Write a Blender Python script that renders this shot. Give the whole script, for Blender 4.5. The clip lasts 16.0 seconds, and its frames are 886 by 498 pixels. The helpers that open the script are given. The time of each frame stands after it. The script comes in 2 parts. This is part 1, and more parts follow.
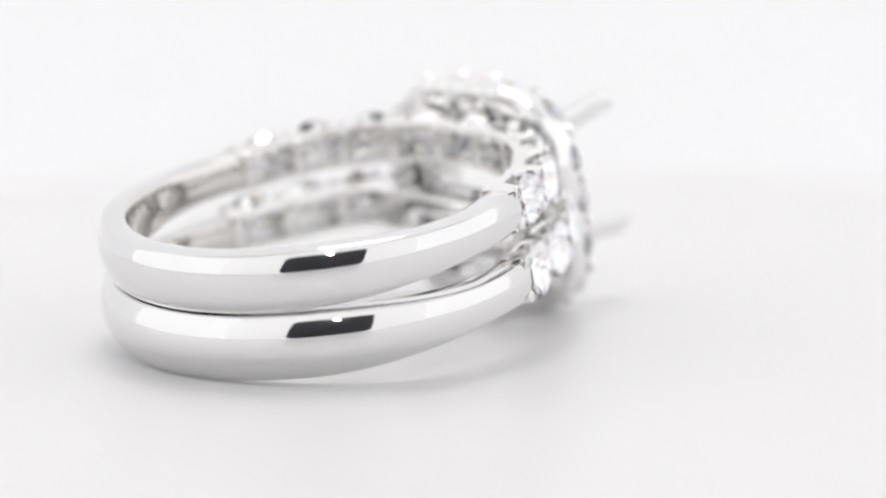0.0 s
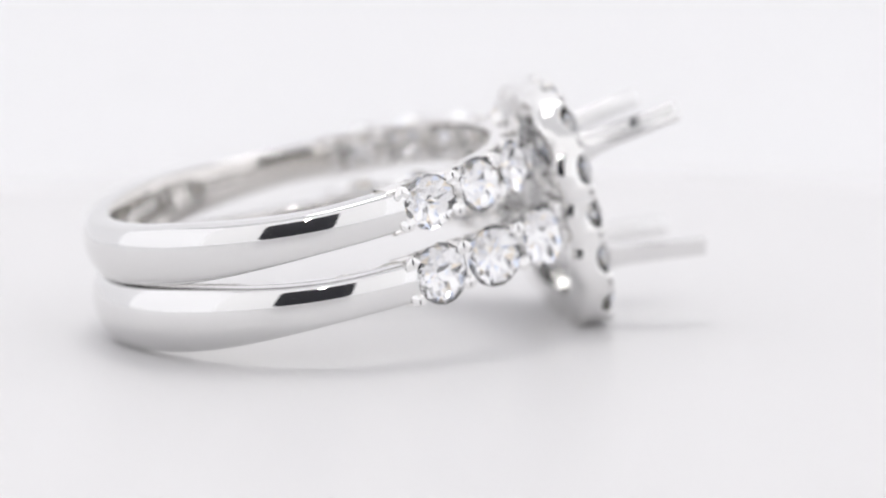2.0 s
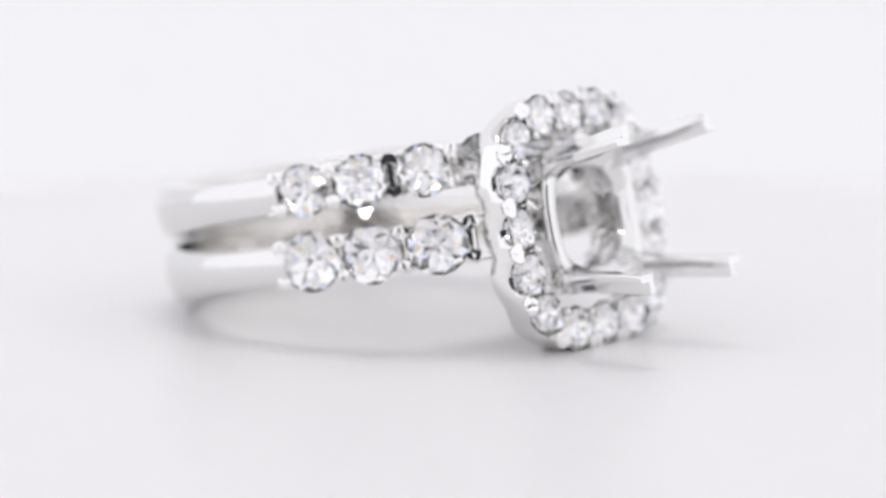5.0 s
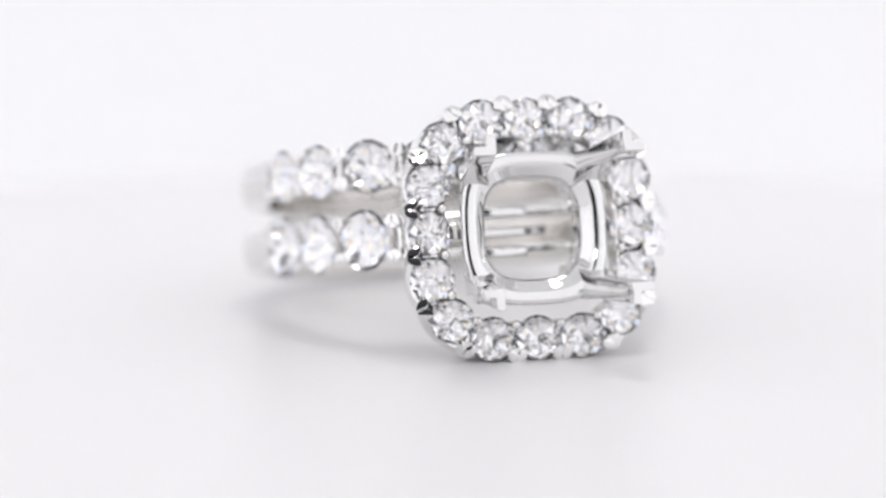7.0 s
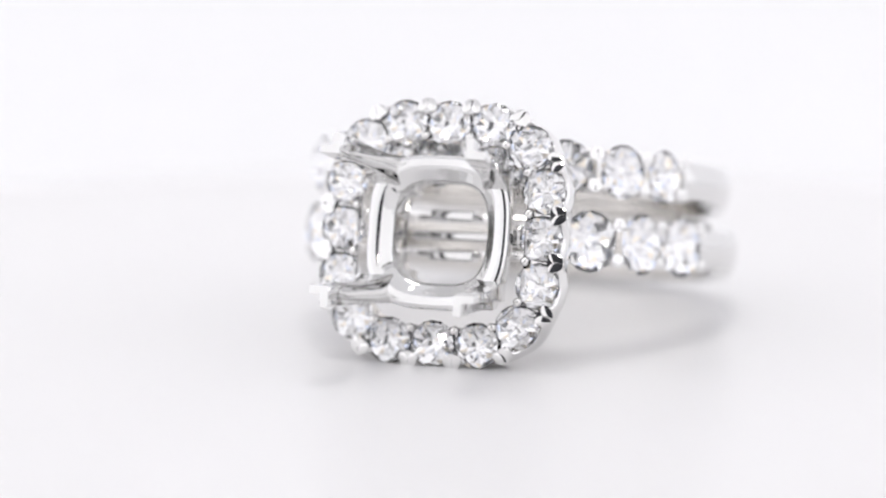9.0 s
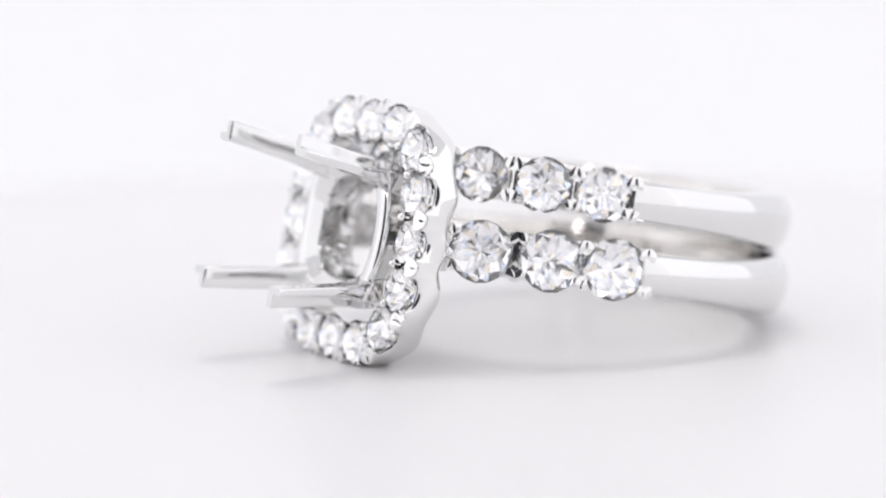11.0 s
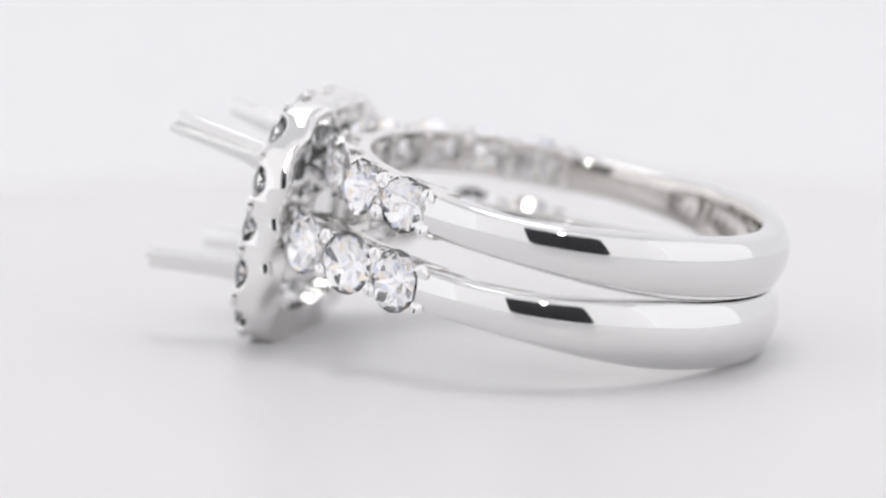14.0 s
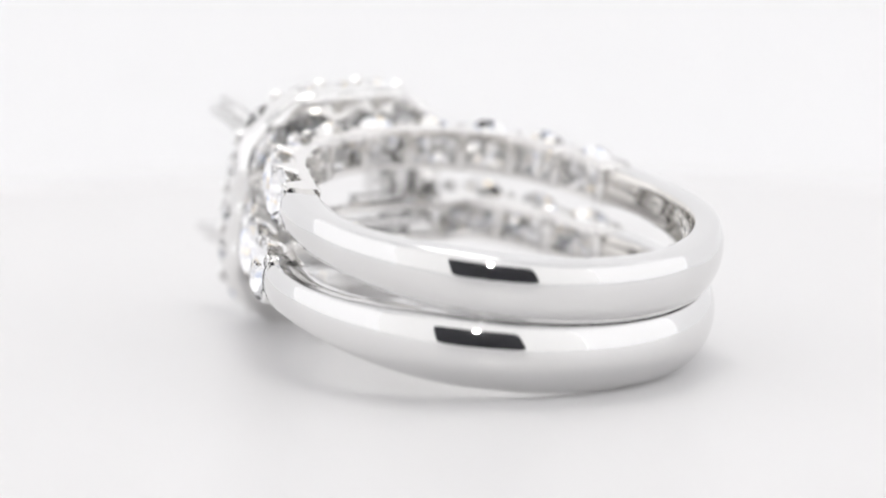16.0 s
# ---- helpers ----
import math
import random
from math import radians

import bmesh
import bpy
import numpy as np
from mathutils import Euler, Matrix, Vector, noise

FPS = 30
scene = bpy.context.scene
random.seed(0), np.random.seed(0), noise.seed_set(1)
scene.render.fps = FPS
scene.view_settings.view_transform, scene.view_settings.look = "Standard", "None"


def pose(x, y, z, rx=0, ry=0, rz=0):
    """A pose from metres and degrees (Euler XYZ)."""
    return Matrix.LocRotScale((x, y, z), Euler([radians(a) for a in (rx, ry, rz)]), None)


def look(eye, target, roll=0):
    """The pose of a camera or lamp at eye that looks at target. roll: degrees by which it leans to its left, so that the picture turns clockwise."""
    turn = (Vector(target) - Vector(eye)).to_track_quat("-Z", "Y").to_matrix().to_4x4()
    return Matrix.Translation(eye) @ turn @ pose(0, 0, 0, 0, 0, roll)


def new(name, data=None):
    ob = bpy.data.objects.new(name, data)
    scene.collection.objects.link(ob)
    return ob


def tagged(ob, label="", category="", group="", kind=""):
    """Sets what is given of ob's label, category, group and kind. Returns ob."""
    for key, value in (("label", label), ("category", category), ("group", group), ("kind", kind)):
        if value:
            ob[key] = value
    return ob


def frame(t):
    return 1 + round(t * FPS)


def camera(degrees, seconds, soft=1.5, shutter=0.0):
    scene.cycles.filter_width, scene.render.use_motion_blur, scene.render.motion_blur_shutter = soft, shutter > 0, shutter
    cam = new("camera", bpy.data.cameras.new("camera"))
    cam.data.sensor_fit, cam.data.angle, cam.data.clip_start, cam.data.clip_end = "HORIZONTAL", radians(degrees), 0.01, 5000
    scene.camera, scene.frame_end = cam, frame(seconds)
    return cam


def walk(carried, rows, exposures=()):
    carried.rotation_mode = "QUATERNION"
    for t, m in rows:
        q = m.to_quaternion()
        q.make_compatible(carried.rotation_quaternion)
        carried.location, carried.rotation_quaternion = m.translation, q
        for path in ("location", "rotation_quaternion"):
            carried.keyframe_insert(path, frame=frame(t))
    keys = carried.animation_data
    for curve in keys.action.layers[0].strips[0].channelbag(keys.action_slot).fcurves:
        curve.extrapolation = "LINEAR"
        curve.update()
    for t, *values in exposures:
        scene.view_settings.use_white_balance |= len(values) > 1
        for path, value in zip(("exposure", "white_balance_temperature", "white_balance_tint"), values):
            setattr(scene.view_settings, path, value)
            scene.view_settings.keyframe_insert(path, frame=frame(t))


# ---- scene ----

MM = 0.001
RATE = -17.72          # the turntable's turn, degrees a second
FACING = 7.8           # seconds at which the ring's head faces the camera
EYE_H = 24.43          # camera height over the turntable, mm
EYE_D = 125.0          # camera distance from the turntable's axis, mm
PITCH = 9.41

# ---------------------------------------------------------------- camera
cam = camera(17.82, 16.0, soft=1.9)
cam.data.dof.use_dof = True
cam.data.dof.focus_distance = 0.1175
cam.data.dof.aperture_fstop = 27.0
STAND = pose(0, -EYE_D * MM, EYE_H * MM, 90 - PITCH, 0.19, -0.012)
walk(cam, [(0, STAND), (16, STAND)], exposures=[
    (0, 0.02, 6600, 8), (1.5, 0.02, 6570, 8.5), (2, -0.04, 6520, 9.5), (2.5, -0.12, 6460, 10), (3, -0.13, 6470, 10), (3.5, 0.0, 6480, 10), (6, -0.06, 6500, 10), (6.5, -0.04, 6500, 10),
    (7, 0.02, 6500, 10), (8, 0.06, 6500, 10), (9, 0.07, 6500, 10), (11.5, 0.03, 6500, 10), (12.5, -0.03, 6500, 10), (13, -0.03, 6500, 10), (14, -0.12, 6530, 9.5),
    (14.5, -0.03, 6590, 8.5), (15, 0.01, 6600, 8), (16, 0.02, 6600, 8)])

# ---------------------------------------------------------------- light
world = bpy.data.worlds.new("world")
scene.world = world
world.use_nodes = True
world.node_tree.nodes["Background"].inputs[0].default_value = (0.92, 0.95, 1.0, 1)
world.node_tree.nodes["Background"].inputs[1].default_value = 0.22


def area(name, size, power, m, colour=(1, 1, 1), size_y=None):
    lamp = bpy.data.lights.new(name, "AREA")
    lamp.energy, lamp.size, lamp.color = power, size, colour
    if size_y:
        lamp.shape, lamp.size_y = "RECTANGLE", size_y
    ob = new(name, lamp)
    ob.matrix_world = m
    return ob


area("ceiling_lamp", 0.10, 0.20, look((0.0, 0.05, 0.33), (0, 0.03, 0)), (1.0, 0.99, 0.97), 0.10)


# ---------------------------------------------------------------- materials
def material(name):
    mat = bpy.data.materials.new(name)
    mat.use_nodes = True
    nt = mat.node_tree
    return mat, nt, nt.nodes["Principled BSDF"]


def add_node(nt, kind, **values):
    node = nt.nodes.new(kind)
    for key, value in values.items():
        node.inputs[key].default_value = value
    return node


def ramp(nt, fac, stops):
    node = nt.nodes.new("ShaderNodeValToRGB")
    while len(node.color_ramp.elements) < len(stops):
        node.color_ramp.elements.new(0.5)
    for e, (at, col) in zip(node.color_ramp.elements, stops):
        e.position, e.color = at, (*col, 1)
    nt.links.new(fac, node.inputs["Fac"])
    return node


def metal(name, colour, rough, wave):
    """Polished white gold: fine hairline relief and a faint uneven polish."""
    mat, nt, p = material(name)
    p.inputs["Base Color"].default_value = (*colour, 1)
    p.inputs["Metallic"].default_value = 1
    tc = nt.nodes.new("ShaderNodeTexCoord")
    n1 = add_node(nt, "ShaderNodeTexNoise", Scale=900.0, Detail=3.0)
    nt.links.new(tc.outputs["Object"], n1.inputs["Vector"])
    r = ramp(nt, n1.outputs["Fac"], [(0.3, (rough,) * 3), (0.75, (rough * 1.9,) * 3)])
    nt.links.new(r.outputs["Color"], p.inputs["Roughness"])
    n2 = add_node(nt, "ShaderNodeTexNoise", Scale=420.0, Detail=1.0)
    nt.links.new(tc.outputs["Object"], n2.inputs["Vector"])
    b = add_node(nt, "ShaderNodeBump", Strength=wave, Distance=0.00004)
    nt.links.new(n2.outputs["Fac"], b.inputs["Height"])
    nt.links.new(b.outputs["Normal"], p.inputs["Normal"])
    return mat


GOLD = metal("polished_white_gold", (0.775, 0.772, 0.768), 0.03, 0.15)
SETTING = metal("white_gold_setting", (0.88, 0.87, 0.855), 0.08, 0.3)
BRIGHT = metal("bright_white_gold", (0.84, 0.835, 0.828), 0.04, 0.2)
SATIN = metal("inner_white_gold", (0.76, 0.74, 0.71), 0.055, 0.2)

def crown_glass(name, ior, gleam):
    mat = bpy.data.materials.new(name)
    mat.use_nodes = True
    nt = mat.node_tree
    nt.nodes.remove(nt.nodes["Principled BSDF"])
    glass = add_node(nt, "ShaderNodeBsdfGlass", Color=(0.995, 0.995, 1.0, 1), Roughness=0.0, IOR=ior)
    gloss = add_node(nt, "ShaderNodeBsdfGlossy", Color=(1, 1, 1, 1), Roughness=0.01)
    mixed = add_node(nt, "ShaderNodeMixShader", Fac=gleam)
    nt.links.new(glass.outputs[0], mixed.inputs[1])
    nt.links.new(gloss.outputs[0], mixed.inputs[2])
    nt.links.new(mixed.outputs[0], nt.nodes["Material Output"].inputs[0])
    return mat


DIAMOND = crown_glass("diamond", 1.16, 0.12)


# lower facets throw all light back as mirrors; fire and shade are tinted in
def pavilion(name, colour):
    mat, nt, p = material(name)
    p.inputs["Base Color"].default_value = (*colour, 1)
    p.inputs["Metallic"].default_value = 1
    p.inputs["Roughness"].default_value = 0.12
    return mat


FACETS = [pavilion("diamond_facet_white", (0.99, 0.99, 0.99)), pavilion("diamond_facet_cool_fire_tint", (0.80, 0.86, 0.99)),
          pavilion("diamond_facet_warm_fire_tint", (0.99, 0.91, 0.78)), pavilion("diamond_facet_shade_tint", (0.82, 0.82, 0.84))]


def plain(name, colour, rough, var=0.03, scale=60.0, bump=0.0, spec=0.5):
    mat, nt, p = material(name)
    tc = nt.nodes.new("ShaderNodeTexCoord")
    n = add_node(nt, "ShaderNodeTexNoise", Scale=scale, Detail=5.0)
    nt.links.new(tc.outputs["Object"], n.inputs["Vector"])
    lo, hi = [tuple(c * k for c in colour) for k in (1 - var, 1)]
    r = ramp(nt, n.outputs["Fac"], [(0.3, lo), (0.7, hi)])
    nt.links.new(r.outputs["Color"], p.inputs["Base Color"])
    p.inputs["Roughness"].default_value = rough
    p.inputs["Specular IOR Level"].default_value = spec
    if bump:
        n2 = add_node(nt, "ShaderNodeTexNoise", Scale=scale * 60, Detail=3.0)
        nt.links.new(tc.outputs["Object"], n2.inputs["Vector"])
        b = add_node(nt, "ShaderNodeBump", Strength=bump, Distance=0.00003)
        nt.links.new(n2.outputs["Fac"], b.inputs["Height"])
        nt.links.new(b.outputs["Normal"], p.inputs["Normal"])
    return mat


ACRYLIC = plain("white_acrylic", (0.85, 0.842, 0.850), 0.28, 0.015, 30, 0.05, 0.11)
FABRIC = plain("white_tent_fabric", (0.88, 0.88, 0.89), 0.9, 0.02, 25)
BLACK = plain("black_housing", (0.012, 0.012, 0.018), 0.35, 0.3, 40)
LED = bpy.data.materials.new("lit_led")
LED.use_nodes = True
LED.node_tree.nodes["Principled BSDF"].inputs["Emission Color"].default_value = (1, 0.99, 0.97, 1)
LED.node_tree.nodes["Principled BSDF"].inputs["Emission Strength"].default_value = 110


# tent fabric with emission added, in place of light it passes and bounces
def glow_fabric(name, colour, glow):
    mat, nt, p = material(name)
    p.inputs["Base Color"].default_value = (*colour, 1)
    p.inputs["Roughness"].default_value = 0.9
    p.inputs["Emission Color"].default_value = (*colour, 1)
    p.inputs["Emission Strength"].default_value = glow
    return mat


# the walls are no lamps; each gets its own amount of added glow
GLOW_BACK = glow_fabric("back_glow_fabric", (0.936, 0.933, 0.950), 0.165)
GLOW_SIDE = glow_fabric("side_glow_fabric", (0.936, 0.933, 0.950), 0.43)
GLOW_FRONT = glow_fabric("front_glow_fabric", (0.938, 0.933, 0.938), 0.32)


# ---------------------------------------------------------------- mesh helpers
def mesh_of(name, bm, mat, smooth=True, sharp=40):
    bmesh.ops.recalc_face_normals(bm, faces=bm.faces)
    me = bpy.data.meshes.new(name)
    bm.to_mesh(me)
    bm.free()
    me.materials.append(mat)
    if smooth:
        me.shade_smooth()
        me.set_sharp_from_angle(angle=radians(sharp))
    return me


def part(name, me, parent, m=None, label=""):
    ob = new(name, me)
    ob.parent = parent
    if m is not None:
        ob.matrix_basis = m
    return tagged(ob, label) if label else ob


def box(bm, size, m, bevel=0.0):
    made = bmesh.ops.create_cube(bm, size=1, matrix=m @ Matrix.Diagonal((*size, 1)))
    if bevel:
        edges = list({e for v in made["verts"] for e in v.link_edges})
        bmesh.ops.bevel(bm, geom=edges, offset=bevel, segments=3, affect="EDGES", profile=0.5)


def grid_loop(bm, rows, close_u=True, close_v=True, caps=False):
    """Skin a list of rows of points; u runs over the rows, v within a row."""
    vs = [[bm.verts.new(p) for p in row] for row in rows]
    nu, nv = len(vs), len(vs[0])
    for i in range(nu if close_u else nu - 1):
        for j in range(nv if close_v else nv - 1):
            a, b = vs[i], vs[(i + 1) % nu]
            bm.faces.new((a[j], a[(j + 1) % nv], b[(j + 1) % nv], b[j]))
    if caps:
        bm.faces.new(vs[0])
        bm.faces.new(vs[-1])
    return vs


def smooth01(x):
    x = min(max(x, 0), 1)
    return x * x * (3 - 2 * x)


def on_ring(r, deg, w):
    """A point of a ring: radius, angle from the front, height along the ring's axis (mm)."""
    a = radians(deg)
    return Vector((r * math.sin(a), -r * math.cos(a), w)) * MM


# ---------------------------------------------------------------- the place
def lathe(name, prof, mat, n=160, caps=False):
    bm = bmesh.new()
    rows = []
    for i in range(n):
        a = 2 * math.pi * i / n
        rows.append([(r * math.cos(a) * MM, r * math.sin(a) * MM, z * MM) for r, z in prof])
    vs = grid_loop(bm, rows, True, not caps)
    if caps:
        bm.faces.new([v[0] for v in vs])
        bm.faces.new([v[-1] for v in vs])
    return mesh_of(name, bm, mat)


def turntable():
    thing = new("turntable")
    part("top_plate", lathe("top_plate", [(54.9, 0), (55.0, -0.1), (55.0, -4.0), (54.0, -5.0)], ACRYLIC, caps=True), thing)
    part("rim", lathe("rim", [(55.02, -0.05), (55.6, -0.12), (56, -0.6), (56, -5.4), (55.4, -6), (55.02, -6)], ACRYLIC), thing)
    part("base", lathe("base", [(48, -5.1), (48, -11.9), (47, -12), (20, -12)], FABRIC, caps=True), thing)
    return tagged(thing, "round glossy white acrylic turntable slowly turning under the rings", "turntable")


table = turntable()


def slab(name, size, m, mat, label, category):
    bm = bmesh.new()
    box(bm, size, Matrix.Identity(4))
    ob = new(name, mesh_of(name, bm, mat, False))
    ob.matrix_world = m
    return tagged(ob, label, category, kind="structure")


slab("floor", (0.73, 0.62, 0.01), pose(0, 0.0, -0.017), FABRIC, "white fabric floor of a light tent", "floor")
slab("wall_back", (0.73, 0.006, 0.42), pose(0, 0.10, 0.19), GLOW_BACK, "white fabric wall of a light tent, with glow added", "wall")
slab("wall_left", (0.006, 0.6, 0.42), pose(-0.36, 0, 0.19), GLOW_SIDE, "white fabric side wall of a light tent, with glow added", "wall")
slab("wall_right", (0.006, 0.6, 0.42), pose(0.36, 0, 0.19), GLOW_SIDE, "white fabric side wall of a light tent, with glow added", "wall")
slab("wall_front", (0.73, 0.006, 0.42), pose(0, -0.30, 0.19), GLOW_FRONT, "white fabric front of a light tent, with glow added", "wall")
slab("ceiling", (0.73, 0.65, 0.006), pose(0, 0, 0.38), FABRIC, "white fabric roof of a light tent", "ceiling")


def camera_housing():
    """The dark upright body that holds the lens, seen only mirrored in the metal."""
    thing = new("camera_housing")
    thing.matrix_world = pose(0, -0.142, 0)
    bm = bmesh.new()
    rows = []
    for y, inset in ((-6, 3), (-5, 0.8), (-3, 0), (3, 0), (5, 0.8), (6, 3)):
        row = []
        for cx, cz, a0 in ((40, 74, 0), (-40, 74, 90), (-40, 8, 180), (40, 8, 270)):
            for k in range(9):
                a = radians(a0 + 90 * k / 8)
                row.append(Vector((cx + (10 - inset) * math.cos(a), y, cz + (10 - inset) * math.sin(a))) * MM)
        rows.append(row)
    grid_loop(bm, rows, False, True, True)
    part("body", mesh_of("body", bm, BLACK), thing)
    bm = bmesh.new()
    bmesh.ops.create_cone(bm, cap_ends=True, segments=24, radius1=0.0036, radius2=0.0036, depth=0.002)
    part("led", mesh_of("led", bm, LED), thing, pose(0.002, 0.0072, 0.0755, 90), "small lit white lamp")
    return tagged(thing, "black upright camera body with a small lit lamp", "camera")


camera_housing()


# ---------------------------------------------------------------- jewellery pieces
def brilliant(r, depth, uneven, glass):
    """A round brilliant: table, crown mains, girdle and pavilion facets."""
    d = 2 * r
    rng = random.Random(7)
    pts = []
    for k in range(8):
        a = radians(45 * k)
        b = radians(45 * k + 22.5)
        pts.append((0.55 * r * math.cos(a), 0.55 * r * math.sin(a), 0.150 * d))
        pts.append((0.80 * r * math.cos(b), 0.80 * r * math.sin(b), 0.088 * d))
    for k in range(16):
        a = radians(22.5 * k)
        pts.append((r * math.cos(a), r * math.sin(a), 0.014 * d))
        pts.append((r * math.cos(a), r * math.sin(a), -0.022 * d))
    bm = bmesh.new()
    for p in pts:
        bm.verts.new(Vector(p) * MM)
    bmesh.ops.convex_hull(bm, input=bm.verts)
    flat = [f for f in bm.faces if abs(f.calc_center_median().z + 0.022 * d * MM) < 1e-7]
    bmesh.ops.delete(bm, geom=flat, context="FACES_KEEP_BOUNDARY")
    bm.verts.ensure_lookup_table()
    rim = sorted((v for v in bm.verts if v.co.z < -0.02 * d * MM), key=lambda v: math.atan2(v.co.y, v.co.x))
    n = len(rim)
    rings = [rim]
    for reach, deep in ((0.76, 0.28), (0.52, 0.55), (0.28, 0.79)):
        row = []
        for k in range(n):
            a = math.atan2(rim[k].co.y, rim[k].co.x) + len(rings) * math.pi / n + rng.uniform(-0.07, 0.07)
            z = 0.022 + depth * deep + uneven * rng.uniform(-1, 1)
            rr = (reach + 0.06 * (-1) ** k) * r
            row.append(bm.verts.new(Vector((rr * math.cos(a), rr * math.sin(a), -z * d)) * MM))
        rings.append(row)
    culet = bm.verts.new((0, 0, -(0.022 + depth) * d * MM))
    for a, b in zip(rings, rings[1:]):
        for k in range(n):
            bm.faces.new((a[k], b[k], a[(k + 1) % n]))
            bm.faces.new((a[(k + 1) % n], b[k], b[(k + 1) % n]))
    for k in range(n):
        bm.faces.new((rings[-1][k], culet, rings[-1][(k + 1) % n]))
    me = mesh_of("brilliant", bm, glass, False)
    for mat in FACETS:
        me.materials.append(mat)
    below = [f for f in me.polygons if f.normal.z < -0.1]
    for i, f in enumerate(sorted(below, key=lambda f: math.atan2(f.center.y, f.center.x))):
        f.material_index = 1 + (0, 0, 0, 3, 0, 0, 1, 0, 0, 0, 2, 0, 0)[i % 13]
    return me


def bead_mesh(r, length):
    """A prong: a short pin with a rounded head, its head at the origin, pin towards -z."""
    bm = bmesh.new()
    prof = [(0.85, -length), (0.9, -0.3 * r), (1.0, 0.0), (0.92, 0.38), (0.7, 0.7), (0.38, 0.92)]
    prof = [(a * r, b if i == 0 else b * r) for i, (a, b) in enumerate(prof)]
    rows = []
    for i in range(12):
        t = 2 * math.pi * i / 12
        rows.append([Vector((a * math.cos(t), a * math.sin(t), b)) * MM for a, b in prof])
    vs = grid_loop(bm, rows, True, False)
    bm.faces.new([v[0] for v in vs])
    top = bm.verts.new((0, 0, r * MM))
    for i in range(12):
        bm.faces.new((vs[i][-1], vs[(i + 1) % 12][-1], top))
    return mesh_of("prong", bm, SETTING, True, 60)


def heart_mesh(r, length):
    """A fishtail prong: two rounded lobes on one stem."""
    bm = bmesh.new()
    for sx in (-1, 1):
        m = pose(sx * 0.5 * r * MM, 0.15 * r * MM, 0, 0, 0, sx * 30) @ Matrix.Diagonal((0.62, 1.0, 1.0, 1))
        prof = [(0.9, -0.5), (1.0, -0.12), (0.99, 0.02), (0.95, 0.07), (0.90, 0.08)]
        rows = [[m @ (Vector((c * math.cos(2 * math.pi * k / 14), c * math.sin(2 * math.pi * k / 14), z)) * r * MM) for k in range(14)] for c, z in prof]
        grid_loop(bm, rows, False, True, True)
    bmesh.ops.create_cone(bm, cap_ends=True, segments=10, radius1=0.8 * r * MM, radius2=0.85 * r * MM, depth=length * MM,
                          matrix=pose(0, -0.1 * r * MM, -length / 2 * MM))
    return mesh_of("fishtail_prong", bm, BRIGHT, True, 35)


BIG = brilliant(1.34, 0.20, 0.04, DIAMOND)
MEDIUM = brilliant(1.20, 0.20, 0.04, DIAMOND)
SMALL = brilliant(0.98, 0.20, 0.04, DIAMOND)
SMALL_PRONG = bead_mesh(0.2, 0.6)
HEART = heart_mesh(0.36, 0.35)
BIG_HEART = heart_mesh(0.31, 0.6)

R_LOW, R_HIGH = 9.82, 9.52     # outer radii of the two shanks, mm
WALL = 1.5                     # thickness of a shank


def shoulder(deg, rise):
    """How far a ring's row of stones rises above its circle towards the front; rise: where it begins, steepness, most (degrees, mm)."""
    begin, steep, most = rise
    x = max(0.0, begin - abs(deg))
    climb = steep * (x * x / 20 if x < 10 else x - 5)
    return most * math.tanh(climb / most)


HEAD_RISE, BAND_RISE = (62, 0.069, 5.0), (67, 0.049, 1.3)


def half_width(deg, back):
    a = abs((deg + 180) % 360 - 180)
    return 0.86 + (back - 0.86) * smooth01((a - 84) / 56)


def shank_mesh(start, back, r_out):
    r_in = r_out - WALL
    bm = bmesh.new()
    rows = []
    n = 120
    for i in range(n + 1):
        deg = start + (360 - 2 * start) * i / n
        hw = half_width(deg, back)
        rp = 2.2
        prof = []
        for k in range(13):
            u = -1 + 2 * k / 12
            w = u * (hw - 0.10)
            prof.append((r_out - (rp - math.sqrt(rp * rp - w * w)), w))
        edge = prof[-1][0]
        prof += [(edge - 0.06, hw - 0.035), (edge - 0.14, hw), (r_in + 0.24, hw), (r_in + 0.13, hw - 0.06), (r_in + 0.055, hw * 0.68), (r_in + 0.014, hw * 0.34), (r_in, 0),
                 (r_in + 0.014, -hw * 0.34), (r_in + 0.055, -hw * 0.68), (r_in + 0.13, -hw + 0.06), (r_in + 0.24, -hw), (edge - 0.14, -hw), (edge - 0.06, -hw + 0.035)]
        rows.append([on_ring(r, deg, w) for r, w in prof])
    grid_loop(bm, rows, False, True, True)
    me = mesh_of("shank", bm, GOLD, True, 50)
    me.materials.append(SATIN)
    for f in me.polygons:
        c = f.center
        if math.hypot(c.x, c.y) < (r_in + 0.16) * MM:
            f.material_index = 1
    return me


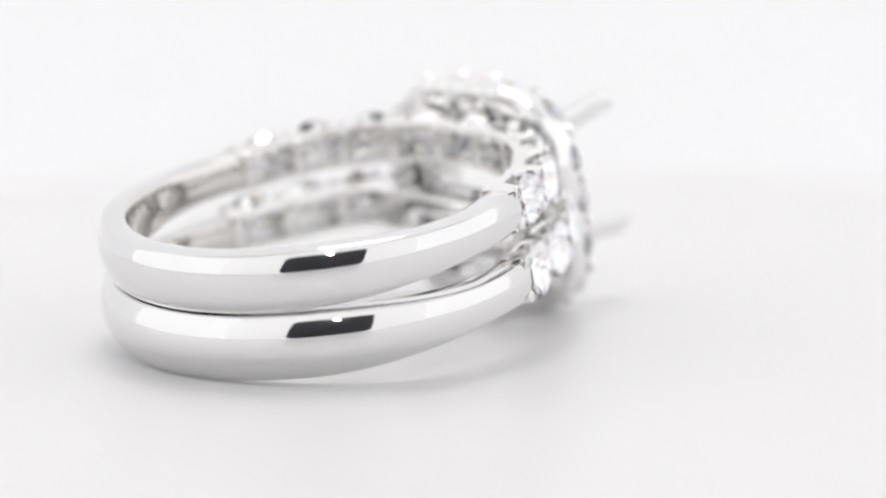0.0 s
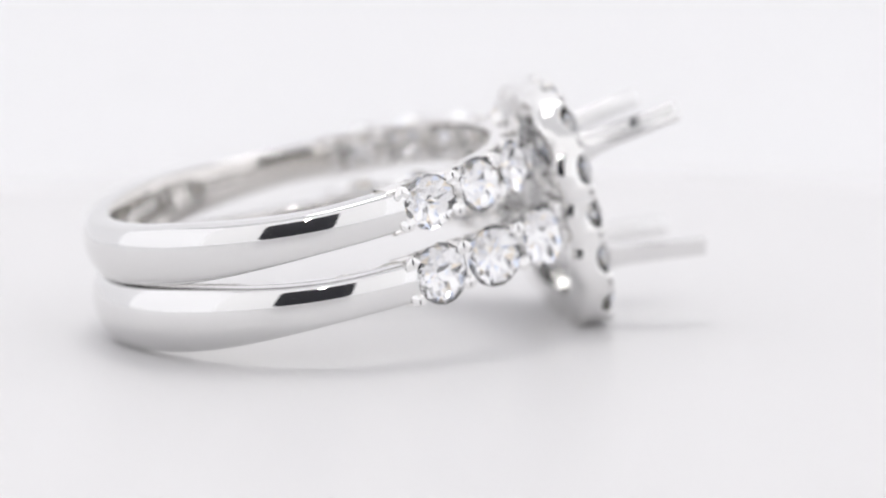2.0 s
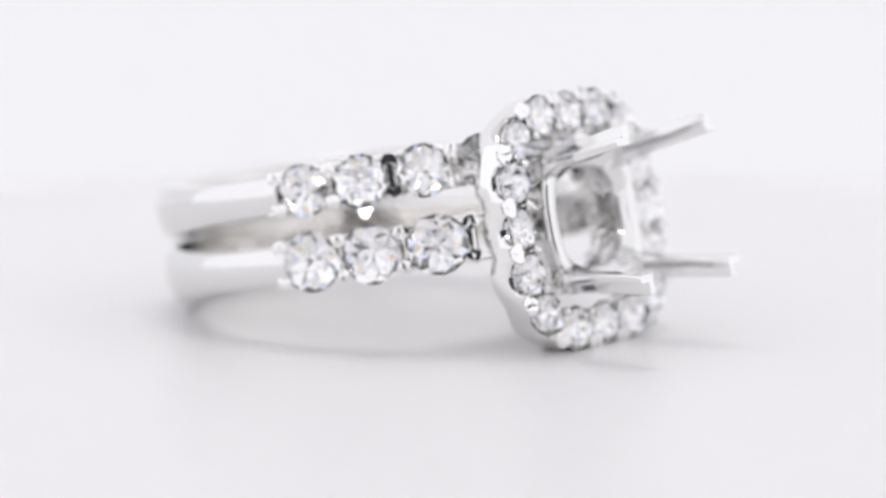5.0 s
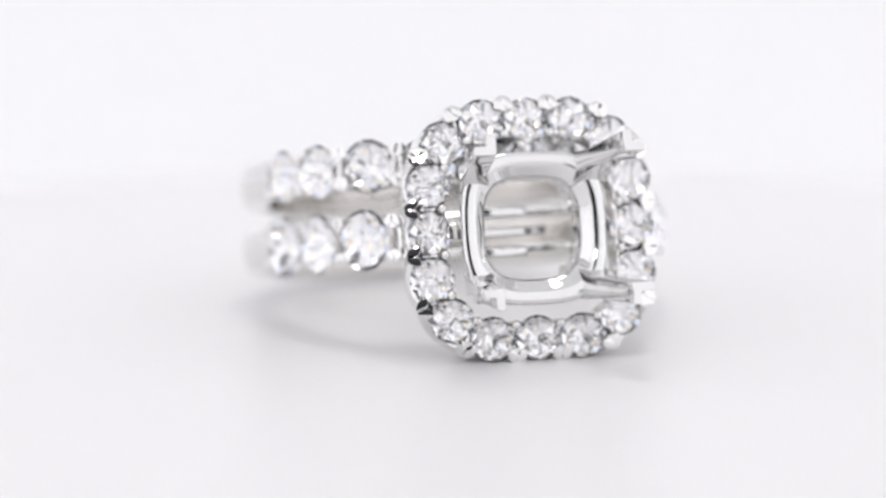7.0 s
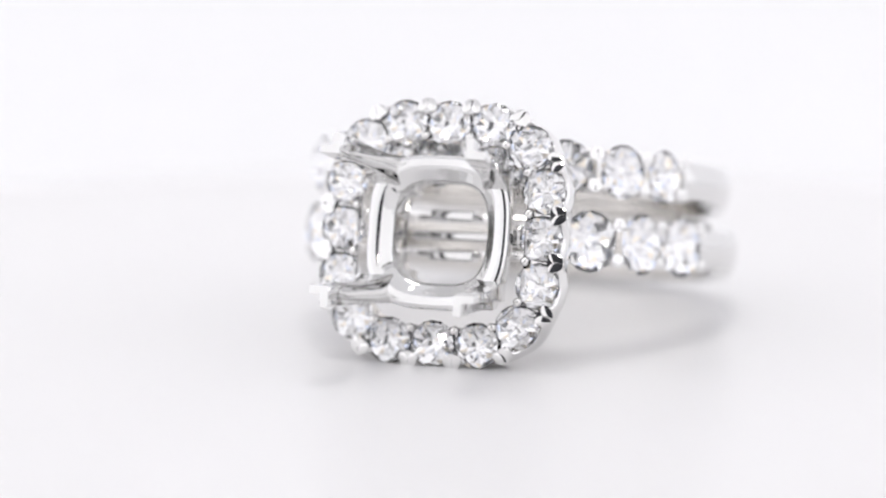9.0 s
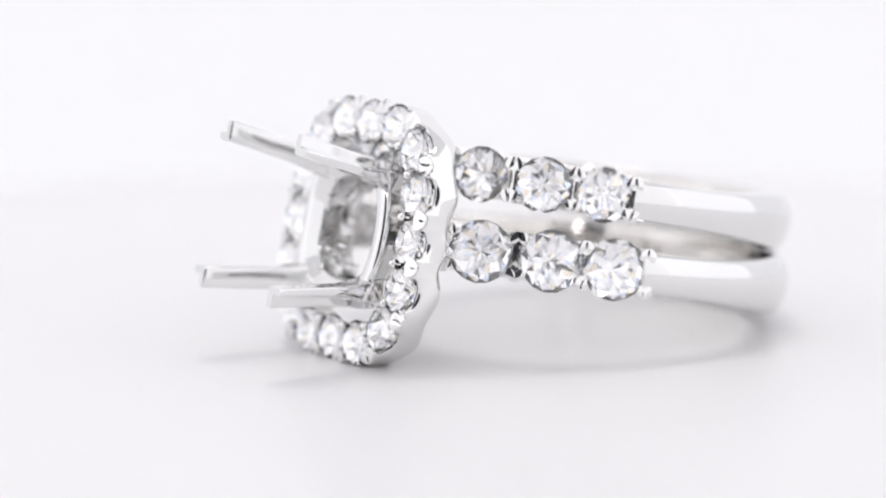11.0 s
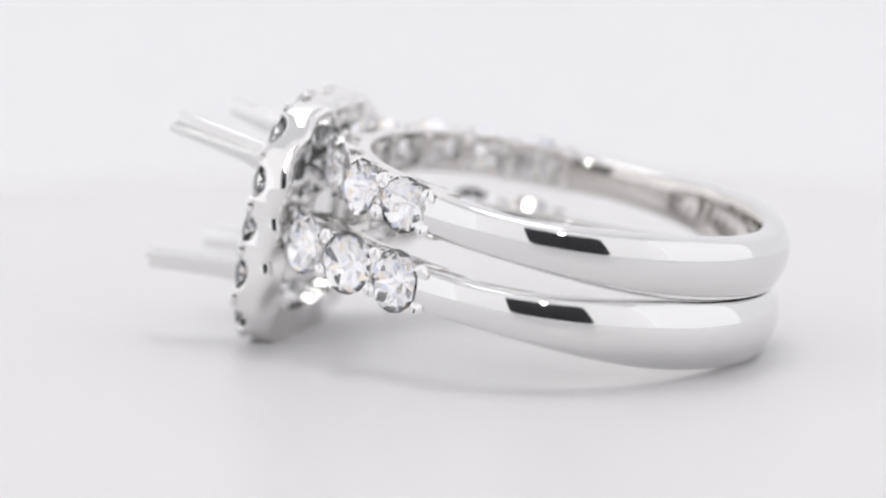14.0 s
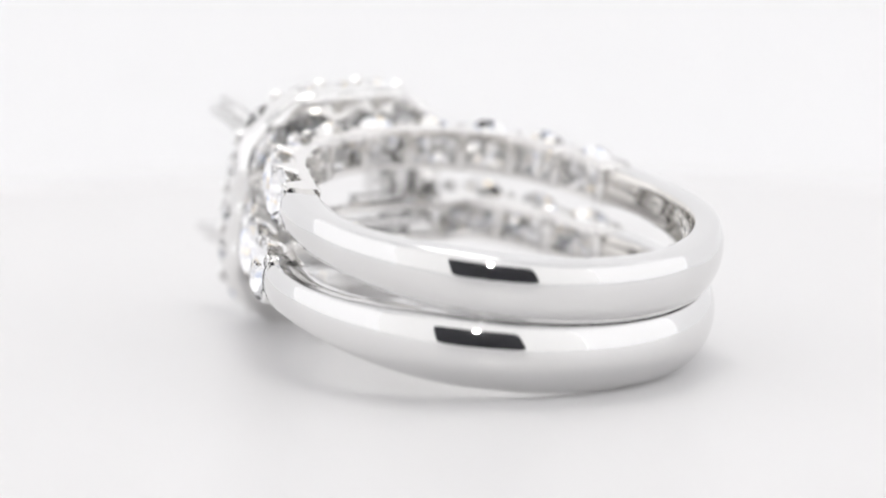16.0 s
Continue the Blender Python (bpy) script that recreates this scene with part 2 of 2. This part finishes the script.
def rail_mesh(side, stops, step, start, r_out, rise):
    """One side wall of the stone setting, scalloped under every stone."""
    bm = bmesh.new()
    rows = []
    n = 280
    a0, a1 = -start - 3.5, start + 3.5
    for i in range(n + 1):
        deg = a0 + (a1 - a0) * i / n
        near = min(abs(deg - s) for s in stops) / (step / 2)
        dip = 0.85 * (1 - min(near / 0.86, 1) ** 4)
        top = r_out - 0.16 - dip + shoulder(deg, rise)
        low = r_out - 1.45 + shoulder(deg, rise) * (0.5 * smooth01((abs(deg) - 21) / 12) if len(stops) < 8 else 0.9)
        if len(stops) < 8 and abs(deg) < 21:
            top = r_out - (0.55 if abs(deg) < 6.5 else 0.95)
        hw = 0.92
        prof = [(low, hw), (low - 0.02, hw - 0.3), (low + 0.22, hw - 0.34), (top, hw - 0.22), (top + 0.04, hw - 0.05), (top - 0.08, hw + 0.06), (low + 0.3, hw + 0.05)]
        rows.append([on_ring(r, deg, side * w) for r, w in prof])
    grid_loop(bm, rows, False, True, True)
    return mesh_of("rail", bm, SETTING, True, 45)


def bar_mesh():
    bm = bmesh.new()
    box(bm, (0.55 * MM, 1.7 * MM, 1.15 * MM), Matrix.Identity(4), 0.12 * MM)
    return mesh_of("crossbar", bm, SETTING)


BAR = bar_mesh()


def radial(r, deg, w=0.0):
    """A pose on the ring whose z points outwards and y along the ring's axis."""
    a = radians(deg)
    z = Vector((math.sin(a), -math.cos(a), 0))
    y = Vector((0, 0, 1))
    x = y.cross(z)
    m = Matrix((x, y, z)).transposed().to_4x4()
    return Matrix.Translation(on_ring(r, deg, w)) @ m


def on_shoulder(r_out, deg, rise, w=0.0):
    """A pose on the row of stones, square to its rising line."""
    a, b = [on_ring(r_out - 0.11 + shoulder(d, rise), d, w) for d in (deg - 1, deg + 1)]
    x = (b - a).normalized()
    y = Vector((0, 0, 1))
    m = Matrix((x, y, x.cross(y))).transposed().to_4x4()
    return Matrix.Translation((a + b) / 2) @ m


def stones_on(thing, mesh, stops, bounds, wide, r_out, rise):
    for s in stops:
        part("diamond", mesh, thing, on_shoulder(r_out, s, rise) @ pose(0, 0, 0, random.uniform(-2.5, 2.5), random.uniform(-2.5, 2.5), 37 * s), "round brilliant-cut diamond")
    for b in bounds:
        part("crossbar", BAR, thing, on_shoulder(r_out, b, rise) @ pose(0, 0, -0.95 * MM))
        for side in (-1, 1):
            part("fishtail_prong", BIG_HEART, thing, on_shoulder(r_out, b, rise, side * wide) @ pose(0, 0, 0.05 * MM, 0, 0, 0 if side > 0 else 180))


BAND_STEP, BAND_START = 15.1, 68.2
BAND_STOPS = [BAND_STEP * k for k in range(-4, 5)]
BAND_BOUNDS = [BAND_STEP * (k - 0.5) for k in range(-4, 6)]
HEAD_STEP, HEAD_START = 15.4, 71.0
HEAD_STOPS = [side * a for side in (-1, 1) for a in (64.0, 48.5, 33.4)]
HEAD_BOUNDS = [side * a for side in (-1, 1) for a in (72.1, 56.2, 40.9, 26.2)]


def wedding_band():
    thing = new("wedding_band")
    part("shank", shank_mesh(BAND_START, 1.27, R_HIGH), thing)
    for side in (-1, 1):
        part("rail", rail_mesh(side, BAND_STOPS, BAND_STEP, BAND_START, R_HIGH, BAND_RISE), thing)
    stones_on(thing, MEDIUM, BAND_STOPS, BAND_BOUNDS, 0.66, R_HIGH, BAND_RISE)
    return tagged(thing, "white gold wedding band half set with diamonds, on another ring", "ring", "bridal rings")


# the halo: a rounded square of sixteen stones
HALO_X, HALO_Z, HALO_R = 4.50, 4.68, 2.85


def halo_path():
    """Points and outward normals, evenly spaced along the halo's centre line, from the middle of the top."""
    pts = []
    fx, fz = HALO_X - HALO_R, HALO_Z - HALO_R
    fine = []
    for cx, cz, a0 in ((fx, fz, 90), (fx, -fz, 0), (-fx, -fz, -90), (-fx, fz, -180)):
        for k in range(61):
            a = radians(a0 - 90 * k / 60)
            fine.append((cx + HALO_R * math.cos(a), cz + HALO_R * math.sin(a)))
    fine = [(0, HALO_Z)] + fine + [(0, HALO_Z)]
    acc = [0.0]
    for p, q in zip(fine, fine[1:]):
        acc.append(acc[-1] + math.dist(p, q))

    def at(u):
        d = (u % 1.0) * acc[-1]
        i = max(k for k in range(len(acc) - 1) if acc[k] <= d)
        f = (d - acc[i]) / max(acc[i + 1] - acc[i], 1e-9)
        return Vector((fine[i][0] + f * (fine[i + 1][0] - fine[i][0]), fine[i][1] + f * (fine[i + 1][1] - fine[i][1])))

    def both(u):
        t = (at(u + 0.004) - at(u - 0.004)).normalized()
        return at(u), Vector((-t.y, t.x))
    return both


HALO = halo_path()
HALO_H = 12.25         # the girdles' distance from the ring's centre, mm
N_HALO = 16


def in_head(x, z, h):
    return Vector((x, -h, z)) * MM


def halo_mesh():
    bm = bmesh.new()
    rows = []
    per = 36
    for i in range(N_HALO * per):
        u = i / (N_HALO * per)
        p, n = HALO(u)
        ph = abs(((i / per) + 0.5) % 1.0 - 0.5) * 2      # 0 at a stone, 1 between two
        wave = 0.5 + 0.5 * math.cos(ph * math.pi)
        lobe = 0.06 * wave
        notch = 0.54 * math.sqrt(max(0.0, 1 - (ph / 0.62) ** 2))
        top = HALO_H + 0.14 - notch
        back = 10.88 - 0.2 * wave
        seat = HALO_H - 0.14 - 0.26 * wave
        prof = [(-0.70, 10.8), (-0.74, 11.3), (-0.74, HALO_H - 0.05), (-0.66, HALO_H + 0.0), (-0.62, HALO_H - 0.1), (-0.4, seat), (0.4, seat),
                (0.58, min(seat + 0.3, top - 0.2)),
                (0.64, top - 0.14), (0.70, top - 0.02), (0.80, top), (0.88, top - 0.07), (0.91 + 0.3 * lobe, top - 0.2), (0.91 + lobe, 11.28), (0.87 + lobe, back + 0.22), (0.78 + lobe, back + 0.07), (0.62 + lobe, back), (0.3, back)]
        rows.append([in_head(p.x + o * n.x, p.y + o * n.y, h) for o, h in prof])
    grid_loop(bm, rows, True, True)
    return mesh_of("halo", bm, BRIGHT, True, 42)


def head_pose(x, z, h, out=Vector((0, 1))):
    """A pose on the head whose z points to the front and whose y points along out (x, z)."""
    zz = Vector((0, -1, 0))
    yy = Vector((out.x, 0, out.y)).normalized()
    xx = yy.cross(zz)
    return Matrix.Translation(in_head(x, z, h)) @ Matrix((xx, yy, zz)).transposed().to_4x4()


def cushion(k, half, power=3.2):
    a = 2 * math.pi * k
    c, s = math.cos(a), math.sin(a)
    r = (abs(c) ** power + abs(s) ** power) ** (-1 / power)
    return half * r * c, half * r * s * 1.03


def basket_mesh():
    """The open funnel in which the missing centre stone would sit."""
    bm = bmesh.new()
    rows = []
    for i in range(96):
        k = i / 96
        dip = 0.05 * math.cos(8 * math.pi * k)     # lower along the sides, higher at the corners
        prof = [(2.08, 11.6), (2.09, 12.30), (2.14, 12.42), (2.24, 12.50), (2.42, 12.66), (2.55, 12.78), (2.61, 12.825), (2.68, 12.85), (2.78, 12.87), (2.88, 12.88), (2.98, 12.88), (3.07, 12.86), (3.15, 12.80), (3.20, 12.70), (3.21, 12.5)]
        prof = [(a, h - dip) for a, h in prof] + [(3.05, 11.7), (2.75, 10.7), (2.6, 10.6), (2.25, 10.6), (2.12, 10.8)]
        rows.append([in_head(*cushion(k, half), h) for half, h in prof])
    grid_loop(bm, rows, True, True)
    return mesh_of("basket", bm, GOLD, True, 50)


def claw_section(w, arm, soft):
    """An angle-shaped section, its notch towards (+, +), with softened corners."""
    corners = [(-w, -w), (w, -w), (w, arm - w), (arm - w, arm - w), (arm - w, w), (-w, w)]
    pts = []
    for k, c in enumerate(corners):
        c, a, b = Vector(c), Vector(corners[k - 1]), Vector(corners[(k + 1) % 6])
        p, q = c + (a - c).normalized() * soft, c + (b - c).normalized() * soft
        for t in (0, 0.25, 0.5, 0.75, 1):
            pts.append(p * (1 - t) ** 2 + c * 2 * t * (1 - t) + q * t * t)
    return pts


def claw_mesh(sx, sz):
    """A long straight claw, angle-shaped in section, thicker at its foot."""
    bm = bmesh.new()
    rows = []
    for h, off, w, arm in ((10.5, 2.03, 0.42, 0.7), (10.8, 2.08, 0.52, 0.9), (12.2, 2.42, 0.66, 1.0), (12.9, 2.56, 0.62, 0.86), (13.5, 2.66, 0.52, 0.62), (14.2, 2.77, 0.48, 0.48),
                           (15.5, 2.94, 0.47, 0.42), (17.33, 3.18, 0.46, 0.38), (17.40, 3.185, 0.43, 0.33)):
        rows.append([in_head(sx * (off + p.x), sz * (off + p.y), h) for p in claw_section(w, arm, min(0.09, 0.3 * arm))])
    grid_loop(bm, rows, False, True, True)
    return mesh_of("claw", bm, GOLD, True, 35)


def strut_mesh():
    bm = bmesh.new()
    box(bm, (0.7 * MM, 1.9 * MM, 0.6 * MM), Matrix.Identity(4), 0.1 * MM)
    return mesh_of("strut", bm, SETTING)


def gallery_bar_mesh(length, width):
    bm = bmesh.new()
    box(bm, (length * MM, width * MM, 0.7 * MM), Matrix.Identity(4), 0.11 * MM)
    return mesh_of("gallery_bar", bm, GOLD, True, 60)


def engagement_ring():
    thing = new("engagement_ring")
    part("shank", shank_mesh(HEAD_START, 1.42, R_LOW), thing)
    for side in (-1, 1):
        part("rail", rail_mesh(side, HEAD_STOPS, HEAD_STEP, HEAD_START, R_LOW, HEAD_RISE), thing)
    stones_on(thing, BIG, HEAD_STOPS, HEAD_BOUNDS, 0.74, R_LOW, HEAD_RISE)
    halo = part("halo", halo_mesh(), thing, HEAD, "scalloped white gold halo of sixteen diamonds")
    for i in range(N_HALO):
        p, n = HALO(i / N_HALO)
        part("diamond", SMALL, halo, head_pose(p.x, p.y, HALO_H, n) @ pose(0, 0, 0, random.uniform(-4, 4), random.uniform(-4, 4), 23 * i), "small round brilliant-cut diamond")
        p, n = HALO((i + 0.5) / N_HALO)
        q = p + 0.72 * n
        part("fishtail_prong", HEART, halo, head_pose(q.x, q.y, HALO_H + 0.16, n) @ pose(0, 0, 0, -13 + random.uniform(-2, 2)))
        q = p - 0.60 * n
        part("prong", SMALL_PRONG, halo, head_pose(q.x, q.y, HALO_H + 0.15, n))
    part("basket", basket_mesh(), thing, HEAD, "polished open cushion-shaped basket with no centre stone")
    for sx in (-1, 1):
        for sz in (-1, 1):
            part("claw", claw_mesh(sx, sz), thing, HEAD, "long straight unbent claw")
    bar = gallery_bar_mesh(2.1, 0.46)
    # added middle bar, standing in for a dark line mirrored inside the shank
    part("dark_reflection_bar", gallery_bar_mesh(4.2, 0.40), thing, radial(R_LOW - 1.15, 0))
    for side in (-1, 1):
        part("gallery_bar", bar, thing, radial(R_LOW - 0.45, 0, side * 0.88))
    strut = strut_mesh()
    for k in (1, 3):
        a = radians(90 * k)
        out = Vector((math.sin(a), math.cos(a)))
        part("strut", strut, thing, HEAD @ head_pose(3.3 * out.x, 3.3 * out.y, 11.2, out))
    return tagged(thing, "white gold engagement ring with an empty claw setting and diamond halo", "ring", "bridal rings")


# how the rings lie: leaning back, the halo's lower edge and the back of the shank on the turntable
TILT, HEAD_TILT = 10.6, 13.0
LIE_LOW = pose(1.83 * MM, 5.83 * MM, 3.20 * MM, -TILT, -0.9)
LIE_HIGH = pose(1.58 * MM, 6.55 * MM, 6.08 * MM, -TILT - 1.4, -0.9, -1.5)
HEAD = LIE_LOW.inverted() @ pose(2.3 * MM, 5.69 * MM, 2.75 * MM, -HEAD_TILT)

lower = engagement_ring()
upper = wedding_band()


def motions():
    times = [0.5 * k for k in range(33)]
    spin = [(t, pose(0, 0, 0, 0, 0, RATE * (t - FACING))) for t in times]
    walk(table, spin)
    walk(lower, [(t, m @ LIE_LOW) for t, m in spin])
    walk(upper, [(t, m @ LIE_HIGH) for t, m in spin])


motions()
